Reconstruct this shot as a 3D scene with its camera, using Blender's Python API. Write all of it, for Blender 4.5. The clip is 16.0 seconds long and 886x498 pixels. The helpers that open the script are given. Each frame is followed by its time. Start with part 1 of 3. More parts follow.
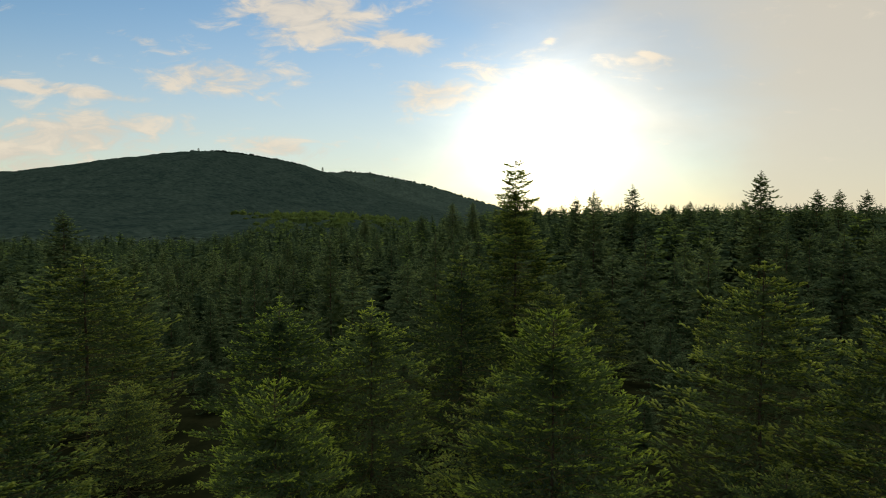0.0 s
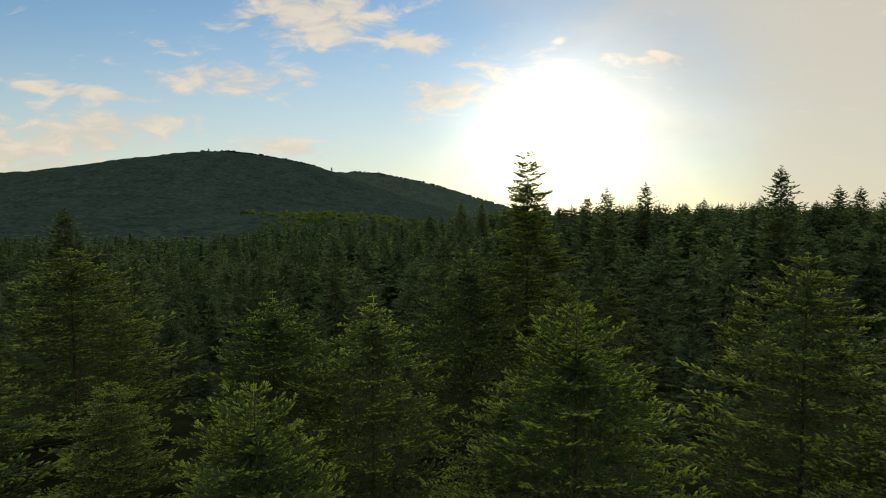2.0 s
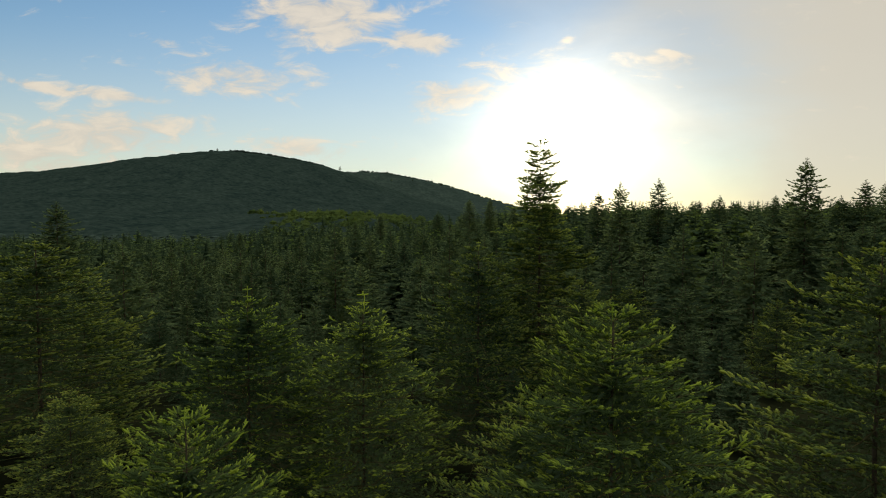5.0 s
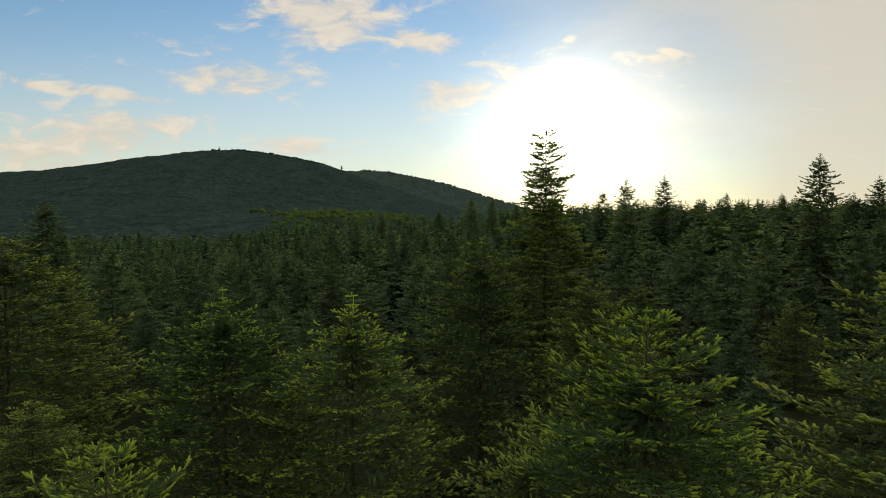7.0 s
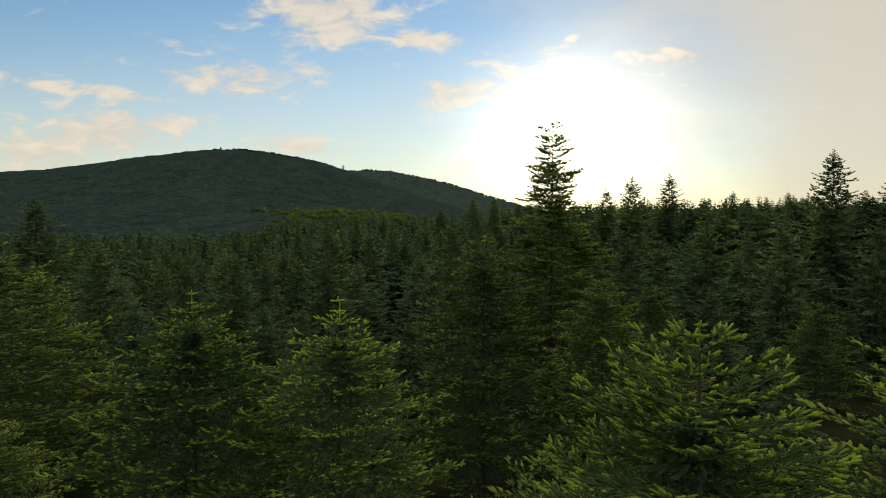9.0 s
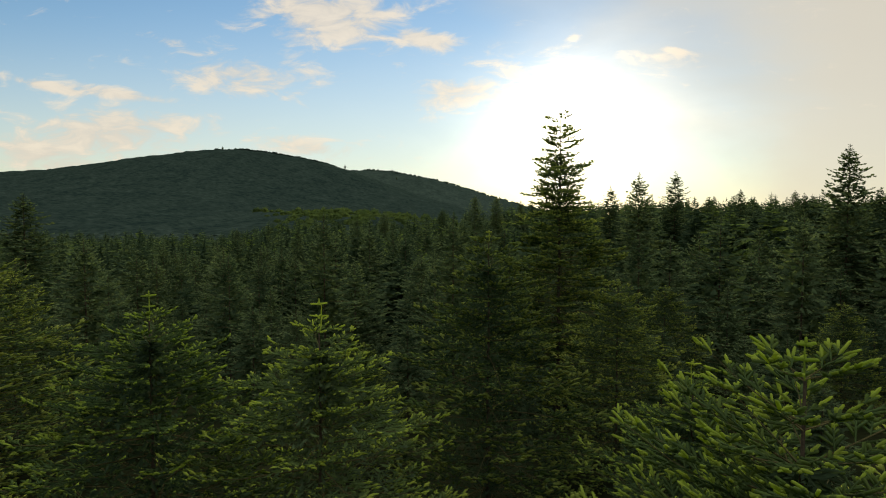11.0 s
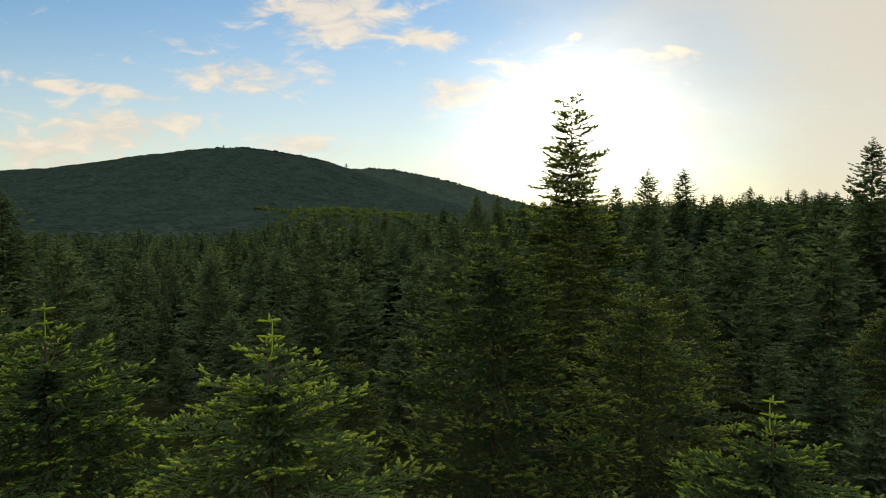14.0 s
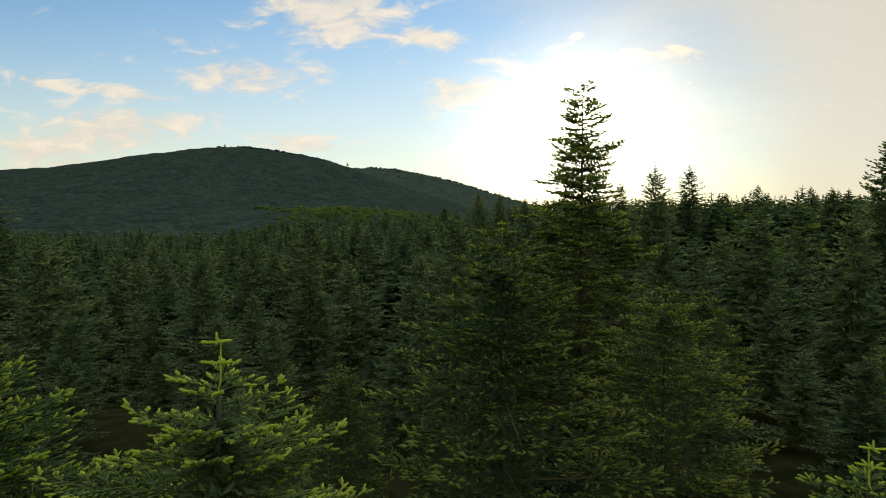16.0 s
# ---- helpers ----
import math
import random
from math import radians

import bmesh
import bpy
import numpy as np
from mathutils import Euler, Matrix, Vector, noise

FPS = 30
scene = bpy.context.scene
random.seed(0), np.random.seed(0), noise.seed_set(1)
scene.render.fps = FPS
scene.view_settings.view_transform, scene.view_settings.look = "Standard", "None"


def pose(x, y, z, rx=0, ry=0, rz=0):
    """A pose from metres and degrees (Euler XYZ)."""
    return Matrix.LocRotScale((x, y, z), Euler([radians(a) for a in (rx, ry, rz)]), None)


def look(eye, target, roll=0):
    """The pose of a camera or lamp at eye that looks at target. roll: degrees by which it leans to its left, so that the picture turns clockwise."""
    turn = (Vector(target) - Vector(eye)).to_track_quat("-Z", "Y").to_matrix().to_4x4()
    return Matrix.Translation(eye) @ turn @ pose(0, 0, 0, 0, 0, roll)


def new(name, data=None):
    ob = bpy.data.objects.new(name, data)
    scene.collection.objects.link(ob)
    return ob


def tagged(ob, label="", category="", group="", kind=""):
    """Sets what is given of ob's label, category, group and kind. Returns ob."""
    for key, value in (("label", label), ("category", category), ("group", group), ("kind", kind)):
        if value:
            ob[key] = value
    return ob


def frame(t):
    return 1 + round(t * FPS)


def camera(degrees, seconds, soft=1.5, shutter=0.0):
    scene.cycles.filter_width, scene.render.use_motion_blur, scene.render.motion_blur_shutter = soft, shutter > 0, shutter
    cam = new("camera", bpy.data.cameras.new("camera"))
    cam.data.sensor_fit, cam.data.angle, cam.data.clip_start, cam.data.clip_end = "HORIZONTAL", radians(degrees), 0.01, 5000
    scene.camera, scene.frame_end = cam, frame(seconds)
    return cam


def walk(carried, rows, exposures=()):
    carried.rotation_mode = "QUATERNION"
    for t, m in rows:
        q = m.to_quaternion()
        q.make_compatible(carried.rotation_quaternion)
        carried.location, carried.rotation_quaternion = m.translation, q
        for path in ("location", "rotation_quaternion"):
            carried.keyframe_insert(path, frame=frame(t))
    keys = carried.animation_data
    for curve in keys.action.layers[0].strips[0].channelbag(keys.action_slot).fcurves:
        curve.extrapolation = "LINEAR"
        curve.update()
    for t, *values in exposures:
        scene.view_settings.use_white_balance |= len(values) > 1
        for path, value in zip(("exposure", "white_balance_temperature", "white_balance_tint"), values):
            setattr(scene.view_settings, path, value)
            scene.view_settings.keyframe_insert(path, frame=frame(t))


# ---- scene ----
cam = camera(73.0, 16.0, soft=1.1)
PATH = [
    (0, pose(0.000, 0.000, 13.000, 86.976, 0, -0.000)),
    (0.5, pose(0.005, 0.500, 12.880, 86.992, 0, 0.222)),
    (1, pose(0.015, 1.008, 12.764, 86.991, 0, 0.437)),
    (1.5, pose(0.029, 1.524, 12.655, 86.982, 0, 0.646)),
    (2, pose(0.041, 2.046, 12.551, 86.982, 0, 0.850)),
    (2.5, pose(0.053, 2.573, 12.455, 86.976, 0, 1.068)),
    (3, pose(0.072, 3.103, 12.366, 86.977, 0, 1.251)),
    (3.5, pose(0.101, 3.633, 12.280, 86.971, 0, 1.369)),
    (4, pose(0.132, 4.164, 12.198, 86.973, 0, 1.475)),
    (6.5, pose(0.213, 6.807, 11.924, 86.907, 0, 1.782)),
    (7, pose(0.215, 7.310, 11.870, 86.884, 0, 1.819)),
    (7.5, pose(0.206, 7.823, 11.829, 86.875, 0, 1.857)),
    (8, pose(0.203, 8.343, 11.793, 86.869, 0, 1.895)),
    (8.5, pose(0.212, 8.862, 11.759, 86.862, 0, 1.937)),
    (9, pose(0.222, 9.377, 11.721, 86.838, 0, 1.978)),
    (11.5, pose(0.209, 12.102, 11.432, 86.830, 0, 2.191)),
    (12, pose(0.213, 12.638, 11.394, 86.793, 0, 2.206)),
    (12.5, pose(0.221, 13.174, 11.360, 86.769, 0, 2.228)),
    (13, pose(0.228, 13.716, 11.327, 86.754, 0, 2.261)),
    (13.5, pose(0.230, 14.264, 11.308, 86.726, 0, 2.279)),
    (14, pose(0.230, 14.812, 11.293, 86.707, 0, 2.301)),
    (14.5, pose(0.228, 15.360, 11.265, 86.694, 0, 2.315)),
    (15, pose(0.212, 15.907, 11.233, 86.695, 0, 2.336)),
    (15.5, pose(0.193, 16.456, 11.207, 86.679, 0, 2.371)),
    (16, pose(0.172, 17.000, 11.175, 86.649, 0, 2.438)),
]
walk(cam, PATH, [(0, -0.08, 7000, 11), (4, -0.07, 7000, 11), (9, 0.0, 7000, 11), (12, 0.06, 7000, 11), (16, 0.14, 7000, 11)])

# ---- light ----
SUN_AZ, SUN_EL = 9.8, 7.3          # degrees to the right of +y, and up
sun_way = Vector((math.sin(radians(SUN_AZ)) * math.cos(radians(SUN_EL)),
                  math.cos(radians(SUN_AZ)) * math.cos(radians(SUN_EL)), math.sin(radians(SUN_EL))))
sun_lamp = bpy.data.lights.new("sun", "SUN")
sun_lamp.energy, sun_lamp.angle, sun_lamp.color = 4.0, radians(2.5), (1.0, 0.86, 0.62)
new("sun", sun_lamp).matrix_world = look(sun_way * 100, (0, 0, 0))


class Nodes:
    """Short hand for wiring shader nodes."""

    def __init__(self, tree):
        self.tree = tree
        tree.nodes.clear()

    def add(self, kind):
        return self.tree.nodes.new(kind)

    def link(self, a, b):
        self.tree.links.new(a, b)

    def put(self, socket, value):
        if isinstance(value, bpy.types.NodeSocket):
            self.link(value, socket)
        else:
            socket.default_value = value

    def math(self, op, a, b=0.0, c=0.0, clamp=False):
        node = self.add("ShaderNodeMath")
        node.operation, node.use_clamp = op, clamp
        for socket, value in zip(node.inputs, (a, b, c)):
            self.put(socket, value)
        return node.outputs[0]

    def ramp(self, x, low, high, to_low=0.0, to_high=1.0):
        node = self.add("ShaderNodeMapRange")
        node.interpolation_type = "SMOOTHSTEP"
        for n, value in enumerate((x, low, high, to_low, to_high)):
            self.put(node.inputs[n], value)
        return node.outputs[0]

    def mix(self, factor, a, b, blend="MIX"):
        node = self.add("ShaderNodeMix")
        node.data_type, node.blend_type = "RGBA", blend
        self.put(node.inputs[0], factor)
        for socket, value in ((node.inputs[6], a), (node.inputs[7], b)):
            self.put(socket, (*value, 1.0) if isinstance(value, tuple) else value)
        return node.outputs[2]

    def xyz(self, x, y, z):
        node = self.add("ShaderNodeCombineXYZ")
        for socket, value in zip(node.inputs, (x, y, z)):
            self.put(socket, value)
        return node.outputs[0]

    def noise(self, vector, scale, detail=5.0, rough=0.55, warp=0.0):
        node = self.add("ShaderNodeTexNoise")
        if vector is not None:
            self.link(vector, node.inputs["Vector"])
        node.inputs["Scale"].default_value = scale
        node.inputs["Detail"].default_value = detail
        node.inputs["Roughness"].default_value = rough
        node.inputs["Distortion"].default_value = warp
        return node.outputs["Fac"]


# sky: clear blue with evening clouds, a thin veil and the bright haze round the low sun
SKY_STRENGTH = 0.17
world = bpy.data.worlds.new("evening_sky")
scene.world = world
world.use_nodes = True
w = Nodes(world.node_tree)
sky = w.add("ShaderNodeTexSky")
sky.sky_type, sky.sun_disc = "NISHITA", False
sky.sun_elevation, sky.sun_rotation = radians(SUN_EL), radians(SUN_AZ)
sky.altitude, sky.air_density, sky.dust_density, sky.ozone_density = 600.0, 1.0, 0.05, 2.0
way = w.add("ShaderNodeTexCoord").outputs["Generated"]
axis = w.add("ShaderNodeSeparateXYZ")
w.link(way, axis.inputs[0])
ahead = w.math("MAXIMUM", axis.outputs[1], 0.08)
side = w.math("DIVIDE", axis.outputs[0], ahead)      # tangent of the bearing
rise = w.math("DIVIDE", axis.outputs[2], ahead)      # tangent of the height
# cloud banks: bearing, height, half width, half height, lean, weight
BANKS = [(-0.225, 0.330, 0.125, 0.052, -0.12, 0.62), (-0.070, 0.290, 0.060, 0.017, -0.20, 0.60),
         (-0.375, 0.232, 0.120, 0.040, -0.06, 0.46), (-0.590, 0.205, 0.105, 0.011, -0.14, 0.52),
         (-0.700, 0.218, 0.070, 0.008, -0.22, 0.62), (-0.610, 0.140, 0.160, 0.044, 0.05, 0.62),
         (-0.720, 0.105, 0.095, 0.034, -0.15, 0.64), (-0.262, 0.112, 0.085, 0.018, -0.15, 0.52),
         (-0.505, 0.294, 0.045, 0.012, -0.3, 0.40), (-0.690, 0.370, 0.050, 0.010, 0.0, 0.45),
         (0.010, 0.205, 0.075, 0.032, 0.15, 0.60), (0.110, 0.252, 0.130, 0.020, 0.0, 0.40),
         (0.300, 0.245, 0.090, 0.022, -0.15, 0.32), (0.335, 0.268, 0.020, 0.006, -0.2, 0.5),
         (0.175, 0.290, 0.012, 0.006, 0.2, 0.5)]
total = None
for u, v, a, b, lean, weight in BANKS:
    du, dv = w.math("SUBTRACT", side, u), w.math("SUBTRACT", rise, v)
    dv = w.math("SUBTRACT", dv, w.math("MULTIPLY", du, lean))
    far = w.math("ADD", w.math("POWER", w.math("ABSOLUTE", w.math("DIVIDE", du, a)), 2.0),
                 w.math("POWER", w.math("ABSOLUTE", w.math("DIVIDE", dv, b)), 2.0))
    bank = w.math("MULTIPLY", w.math("POWER", 2.718, w.math("MULTIPLY", far, -0.8)), weight)
    total = bank if total is None else w.math("MAXIMUM", total, bank)
flat = w.xyz(w.math("MULTIPLY", side, 1.0), w.math("MULTIPLY", rise, 2.6), 0.37)
billow = w.noise(flat, 14.0, 8.0, 0.6, 0.5)
wisps = w.noise(flat, 3.0, 4.0, 0.5, 0.2)
cover = w.math("ADD", total, w.math("MULTIPLY", w.math("SUBTRACT", billow, 0.5), 1.7))
cover = w.ramp(cover, 0.16, 0.62)
# thin veil, thicker to the right of the sun
veil = w.ramp(w.math("ADD", side, w.math("MULTIPLY", w.math("SUBTRACT", wisps, 0.5), 0.5)), -0.12, 0.62)
veil = w.math("MULTIPLY", veil, 0.88)
low = w.ramp(rise, 0.38, 0.0, 0.0, 0.62)
veil = w.math("MAXIMUM", veil, low)
veil = w.math("MAXIMUM", veil, w.ramp(axis.outputs[2], 0.42, 0.75, 0.0, 0.8))    # unseen high cloud overhead, added to light the crowns
veil = w.math("MAXIMUM", veil, w.ramp(axis.outputs[1], 0.40, -0.15, 0.0, 0.85))  # and behind, likewise added out of view
# the added overhead cloud is made brighter than the visible veil
lit = w.ramp(axis.outputs[2], 0.40, 0.75)
blue = w.mix(1.0, sky.outputs[0], (SKY_STRENGTH * 0.90, SKY_STRENGTH, SKY_STRENGTH * 1.08), "MULTIPLY")
shade = w.mix(w.ramp(billow, 0.4, 0.7), (0.67, 0.63, 0.56), (0.83, 0.755, 0.635))
painted = w.mix(veil, blue, w.mix(lit, (0.68, 0.637, 0.53), (1.55, 1.48, 1.36)))
painted = w.mix(w.math("MULTIPLY", cover, 0.85), painted, shade)
# bright haze round the sun
dot = w.add("ShaderNodeVectorMath")
dot.operation = "DOT_PRODUCT"
w.link(way, dot.inputs[0])
dot.inputs[1].default_value = sun_way
off = w.math("ARCCOSINE", w.math("MINIMUM", dot.outputs["Value"], 0.999999))
off = w.math("MULTIPLY", off, 57.29578)
off = w.math("MULTIPLY", off, w.ramp(axis.outputs[2], sun_way.z, sun_way.z + 0.12, 1.0, 1.22))   # flatter above
ragged = w.math("ADD", w.math("MULTIPLY", w.math("SUBTRACT", w.noise(flat, 4.0, 5.0, 0.55, 0.3), 0.5), 0.6), 1.0)
off = w.math("MULTIPLY", off, ragged)
near_glow = w.math("MULTIPLY", w.math("POWER", 2.718, w.math("MULTIPLY", w.math("POWER", w.math("DIVIDE", off, 4.5), 2.0), -1.0)), 3.0)
wide_glow = w.math("MULTIPLY", w.math("POWER", 2.718, w.math("DIVIDE", off, -10.0)), 0.36)
patch = w.math("ADD", 0.75, w.math("MULTIPLY", cover, 0.5))
wide_glow = w.math("MULTIPLY", wide_glow, patch)
soft_glow = w.math("MULTIPLY", w.math("POWER", 2.718, w.math("MULTIPLY", w.math("POWER", w.math("DIVIDE", off, 12.0), 4.0), -1.0)), 0.27)
glow = w.math("ADD", w.math("ADD", near_glow, w.math("MULTIPLY", soft_glow, patch)), wide_glow)
glow_colour = w.mix(1.0, (1.0, 0.90, 0.70), w.xyz(glow, glow, glow), "MULTIPLY")
painted = w.mix(1.0, painted, glow_colour, "ADD")
shell = w.add("ShaderNodeBackground")
w.link(painted, shell.inputs[0])
shell.inputs[1].default_value = 1.0
w.link(shell.outputs[0], w.add("ShaderNodeOutputWorld").inputs[0])


# ---- materials ----
def leaf_material(name, dark, light, glow=0.35, bristle=0.4, spread=1.2, patch_size=1.3, island=0.4):
    mat = bpy.data.materials.new(name)
    mat.use_nodes = True
    n = Nodes(mat.node_tree)
    geo, info = n.add("ShaderNodeNewGeometry"), n.add("ShaderNodeObjectInfo")
    place = n.add("ShaderNodeTexCoord").outputs["Object"]
    patchy = n.noise(place, patch_size, 3.0)
    fac = n.math("ADD", n.math("MULTIPLY", geo.outputs["Random Per Island"], island), n.math("MULTIPLY", patchy, 1.0 - island))
    fac = n.math("ADD", fac, n.math("MULTIPLY", n.math("SUBTRACT", n.noise(place, 0.13, 2.0), 0.5), spread))
    fac = n.math("ADD", fac, n.math("MULTIPLY", n.math("SUBTRACT", info.outputs["Random"], 0.5), 0.8), clamp=True)
    fac = n.math("ADD", fac, n.math("MULTIPLY", n.math("SUBTRACT", n.noise(place, 170.0, 2.0), 0.5), bristle * 2.0), clamp=True)
    colour = n.mix(fac, dark, light)
    face = n.add("ShaderNodeBsdfDiffuse")
    n.link(colour, face.inputs["Color"])
    back = n.add("ShaderNodeBsdfTranslucent")
    n.link(n.mix(1.0, colour, (1.3, 1.25, 0.75), "MULTIPLY"), back.inputs[0])
    both = n.add("ShaderNodeMixShader")
    both.inputs[0].default_value = glow
    n.link(face.outputs[0], both.inputs[1])
    n.link(back.outputs[0], both.inputs[2])
    n.link(both.outputs[0], n.add("ShaderNodeOutputMaterial").inputs[0])
    return mat


def rough_material(name, dark, light, scale, bump=0.4, roughness=0.9, fine=6.0):
    mat = bpy.data.materials.new(name)
    mat.use_nodes = True
    n = Nodes(mat.node_tree)
    place = n.add("ShaderNodeTexCoord").outputs["Object"]
    large, small = n.noise(place, scale, 4.0), n.noise(place, scale * fine, 6.0, 0.65)
    face = n.add("ShaderNodeBsdfPrincipled")
    fac = n.ramp(n.math("ADD", n.math("MULTIPLY", large, 0.6), n.math("MULTIPLY", small, 0.4)), 0.35, 0.65)
    n.link(n.mix(fac, dark, light), face.inputs["Base Color"])
    face.inputs["Roughness"].default_value = roughness
    face.inputs["Specular IOR Level"].default_value = 0.0
    relief = n.add("ShaderNodeBump")
    relief.inputs["Strength"].default_value = bump
    n.link(small, relief.inputs["Height"])
    n.link(relief.outputs[0], face.inputs["Normal"])
    n.link(face.outputs[0], n.add("ShaderNodeOutputMaterial").inputs[0])
    return mat


NEEDLE = leaf_material("fir_needles", (0.048, 0.081, 0.044), (0.108, 0.155, 0.070), 0.35)
# dark old needles; inside crowns this colour also stands in for shade
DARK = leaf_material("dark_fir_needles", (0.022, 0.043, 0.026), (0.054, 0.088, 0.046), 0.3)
LUSH = leaf_material("young_fir_needles", (0.060, 0.106, 0.037), (0.140, 0.207, 0.064), 0.55)
FRESH = leaf_material("fresh_fir_shoots", (0.180, 0.268, 0.052), (0.330, 0.425, 0.090), 0.6)
MIDGREEN = leaf_material("green_fir_needles", (0.028, 0.053, 0.026), (0.062, 0.100, 0.045), 0.4)
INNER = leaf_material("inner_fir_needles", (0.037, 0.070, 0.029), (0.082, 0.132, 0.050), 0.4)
SPRIG = leaf_material("fir_branch_tips", (0.125, 0.175, 0.048), (0.260, 0.325, 0.080), 0.55)
BARK = rough_material("fir_bark", (0.030, 0.026, 0.020), (0.075, 0.065, 0.050), 9.0)
TWIG = rough_material("fir_twig", (0.05, 0.05, 0.025), (0.10, 0.095, 0.045), 20.0)
# the blue-grey of distant haze is put into these leaf colours
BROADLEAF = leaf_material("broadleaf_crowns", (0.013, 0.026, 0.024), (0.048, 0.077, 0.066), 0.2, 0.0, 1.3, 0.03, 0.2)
# sunlight on the foot-of-hill crowns is put into this paler, yellower colour
SUNLEAF = leaf_material("sunlit_broadleaf", (0.045, 0.078, 0.026), (0.100, 0.145, 0.044), 0.4, 0.0, 0.8, 0.05)
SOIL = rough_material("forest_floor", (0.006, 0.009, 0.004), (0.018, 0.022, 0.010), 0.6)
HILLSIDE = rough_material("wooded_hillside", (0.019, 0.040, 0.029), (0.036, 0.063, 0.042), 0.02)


# ---- ground ----
def smooth(x, a, b):
    k = min(1.0, max(0.0, (x - a) / (b - a)))
    return k * k * (3 - 2 * k)


def ground_z(x, y):
    """The forest floor: level near by, rising to the right and to the foot of the hill, falling away to the left."""
    z = 5.5 * smooth(x, 8, 60) * smooth(y, 40, 110)
    z -= 5.0 * smooth(-x, 6, 45) * smooth(y, 40, 100)
    z -= 8.9 * smooth(y, 42, 95)
    left = smooth(-x / max(y, 1.0), 0.28, 0.42)
    right = smooth(x / max(y, 1.0), 0.05, 0.25)
    z += (6.0 - 9.0 * left - 3.0 * right) * smooth(y, 130, 420)
    return z + 0.5 * noise.noise((x * 0.03, y * 0.03, 0.0))


def mesh_from(name, verts, faces, mats=(), slots=None, soft=False):
    me = bpy.data.meshes.new(name)
    verts, faces = np.asarray(verts, np.float32), np.asarray(faces, np.int32)
    me.vertices.add(len(verts))
    me.vertices.foreach_set("co", verts.ravel())
    size = faces.shape[1]
    me.loops.add(faces.size)
    me.loops.foreach_set("vertex_index", faces.ravel())
    me.polygons.add(len(faces))
    me.polygons.foreach_set("loop_start", np.arange(0, faces.size, size, dtype=np.int32))
    for mat in mats:
        me.materials.append(mat)
    if slots is not None:
        me.polygons.foreach_set("material_index", np.asarray(slots, np.int32))
    me.polygons.foreach_set("use_smooth", np.full(len(faces), soft))
    me.update(calc_edges=True)
    me.validate()
    return me


def grid_mesh(name, xs, ys, height, mat):
    verts = [(x, y, height(x, y)) for y in ys for x in xs]
    k = len(xs)
    faces = [(j * k + i, j * k + i + 1, (j + 1) * k + i + 1, (j + 1) * k + i) for j in range(len(ys) - 1) for i in range(k - 1)]
    return mesh_from(name, verts, faces, (mat,), None, True)


edge = [-4000, -2500, -1500, -900, -600, -400, -300] + list(range(-240, 241, 12)) + [300, 400, 600, 900, 1500, 2500, 4000]
deep = [-4000, -1500, -600, -300, -150, -90] + list(range(-60, 241, 12)) + list(range(260, 481, 20)) + [560, 700, 900, 1300, 2000, 3000, 4500]
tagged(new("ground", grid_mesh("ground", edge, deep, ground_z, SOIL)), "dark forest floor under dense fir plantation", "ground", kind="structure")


# ---- fir trees ----
def fingers(rng, P, D, U, L, R, rows, sides, flat=0.8, arch=0.06):
    """Needle-clad shoots: slightly arched bodies with a blunt end. rows: place along the shoot and share of its radius."""
    k = len(P)
    S = np.cross(D, U)
    S /= np.linalg.norm(S, axis=1, keepdims=True) + 1e-9
    N = np.cross(S, D)
    t = np.arange(sides) * 2 * np.pi / sides + rng.uniform(0, 1.5, (k, 1))
    ring = np.cos(t)[..., None] * S[:, None] + np.sin(t)[..., None] * N[:, None] * flat
    bend = rng.uniform(0.3, 1.6, k) * arch

    def middle(a):
        return P + D * (L * a)[:, None] + N * (L * bend * 4 * a * (1 - a * 0.9))[:, None]

    verts = [middle(a)[:, None] + ring * (R * b)[:, None, None] * rng.uniform(0.85, 1.15, (k, sides, 1)) for a, b in rows]
    verts = np.concatenate(verts + [middle(1.0)[:, None]], 1)
    cell = []
    for band in range(0, (len(rows) - 1) * sides, sides):
        for i in range(sides):
            j = (i + 1) % sides
            cell += [(band + i, band + j, band + sides + j), (band + i, band + sides + j, band + sides + i)]
    last = (len(rows) - 1) * sides
    cell += [(last + i, last + (i + 1) % sides, last + sides) for i in range(sides)]
    faces = (np.arange(k) * (len(rows) * sides + 1))[:, None, None] + np.array(cell)[None]
    return verts.reshape(-1, 3), faces.reshape(-1, 3), len(cell)


def roofs(rng, P, D, U, L, R):
    """Foliage of far branches: ridged blades with sagging edges, 4 triangles each."""
    k = len(P)
    S = np.cross(D, U + rng.normal(0, 0.35, (k, 3)))
    S /= np.linalg.norm(S, axis=1, keepdims=True) + 1e-9
    N = np.cross(S, D)
    a = rng.uniform(0.4, 0.65, k)
    middle = P + D * (L * a)[:, None]
    edge_l = middle - S * (R * rng.uniform(0.7, 1.3, k))[:, None] - N * (R * rng.uniform(0.1, 0.7, k))[:, None]
    edge_r = middle + S * (R * rng.uniform(0.7, 1.3, k))[:, None] - N * (R * rng.uniform(0.1, 0.7, k))[:, None]
    ridge = middle + N * (R * rng.uniform(0.2, 0.6, k))[:, None]
    verts = np.stack([P, edge_l, P + D * L[:, None], edge_r, ridge], 1)
    faces = (np.arange(k) * 5)[:, None, None] + np.array([(0, 4, 1), (1, 4, 2), (2, 4, 3), (3, 4, 0)])[None]
    return verts.reshape(-1, 3), faces.reshape(-1, 3), 4


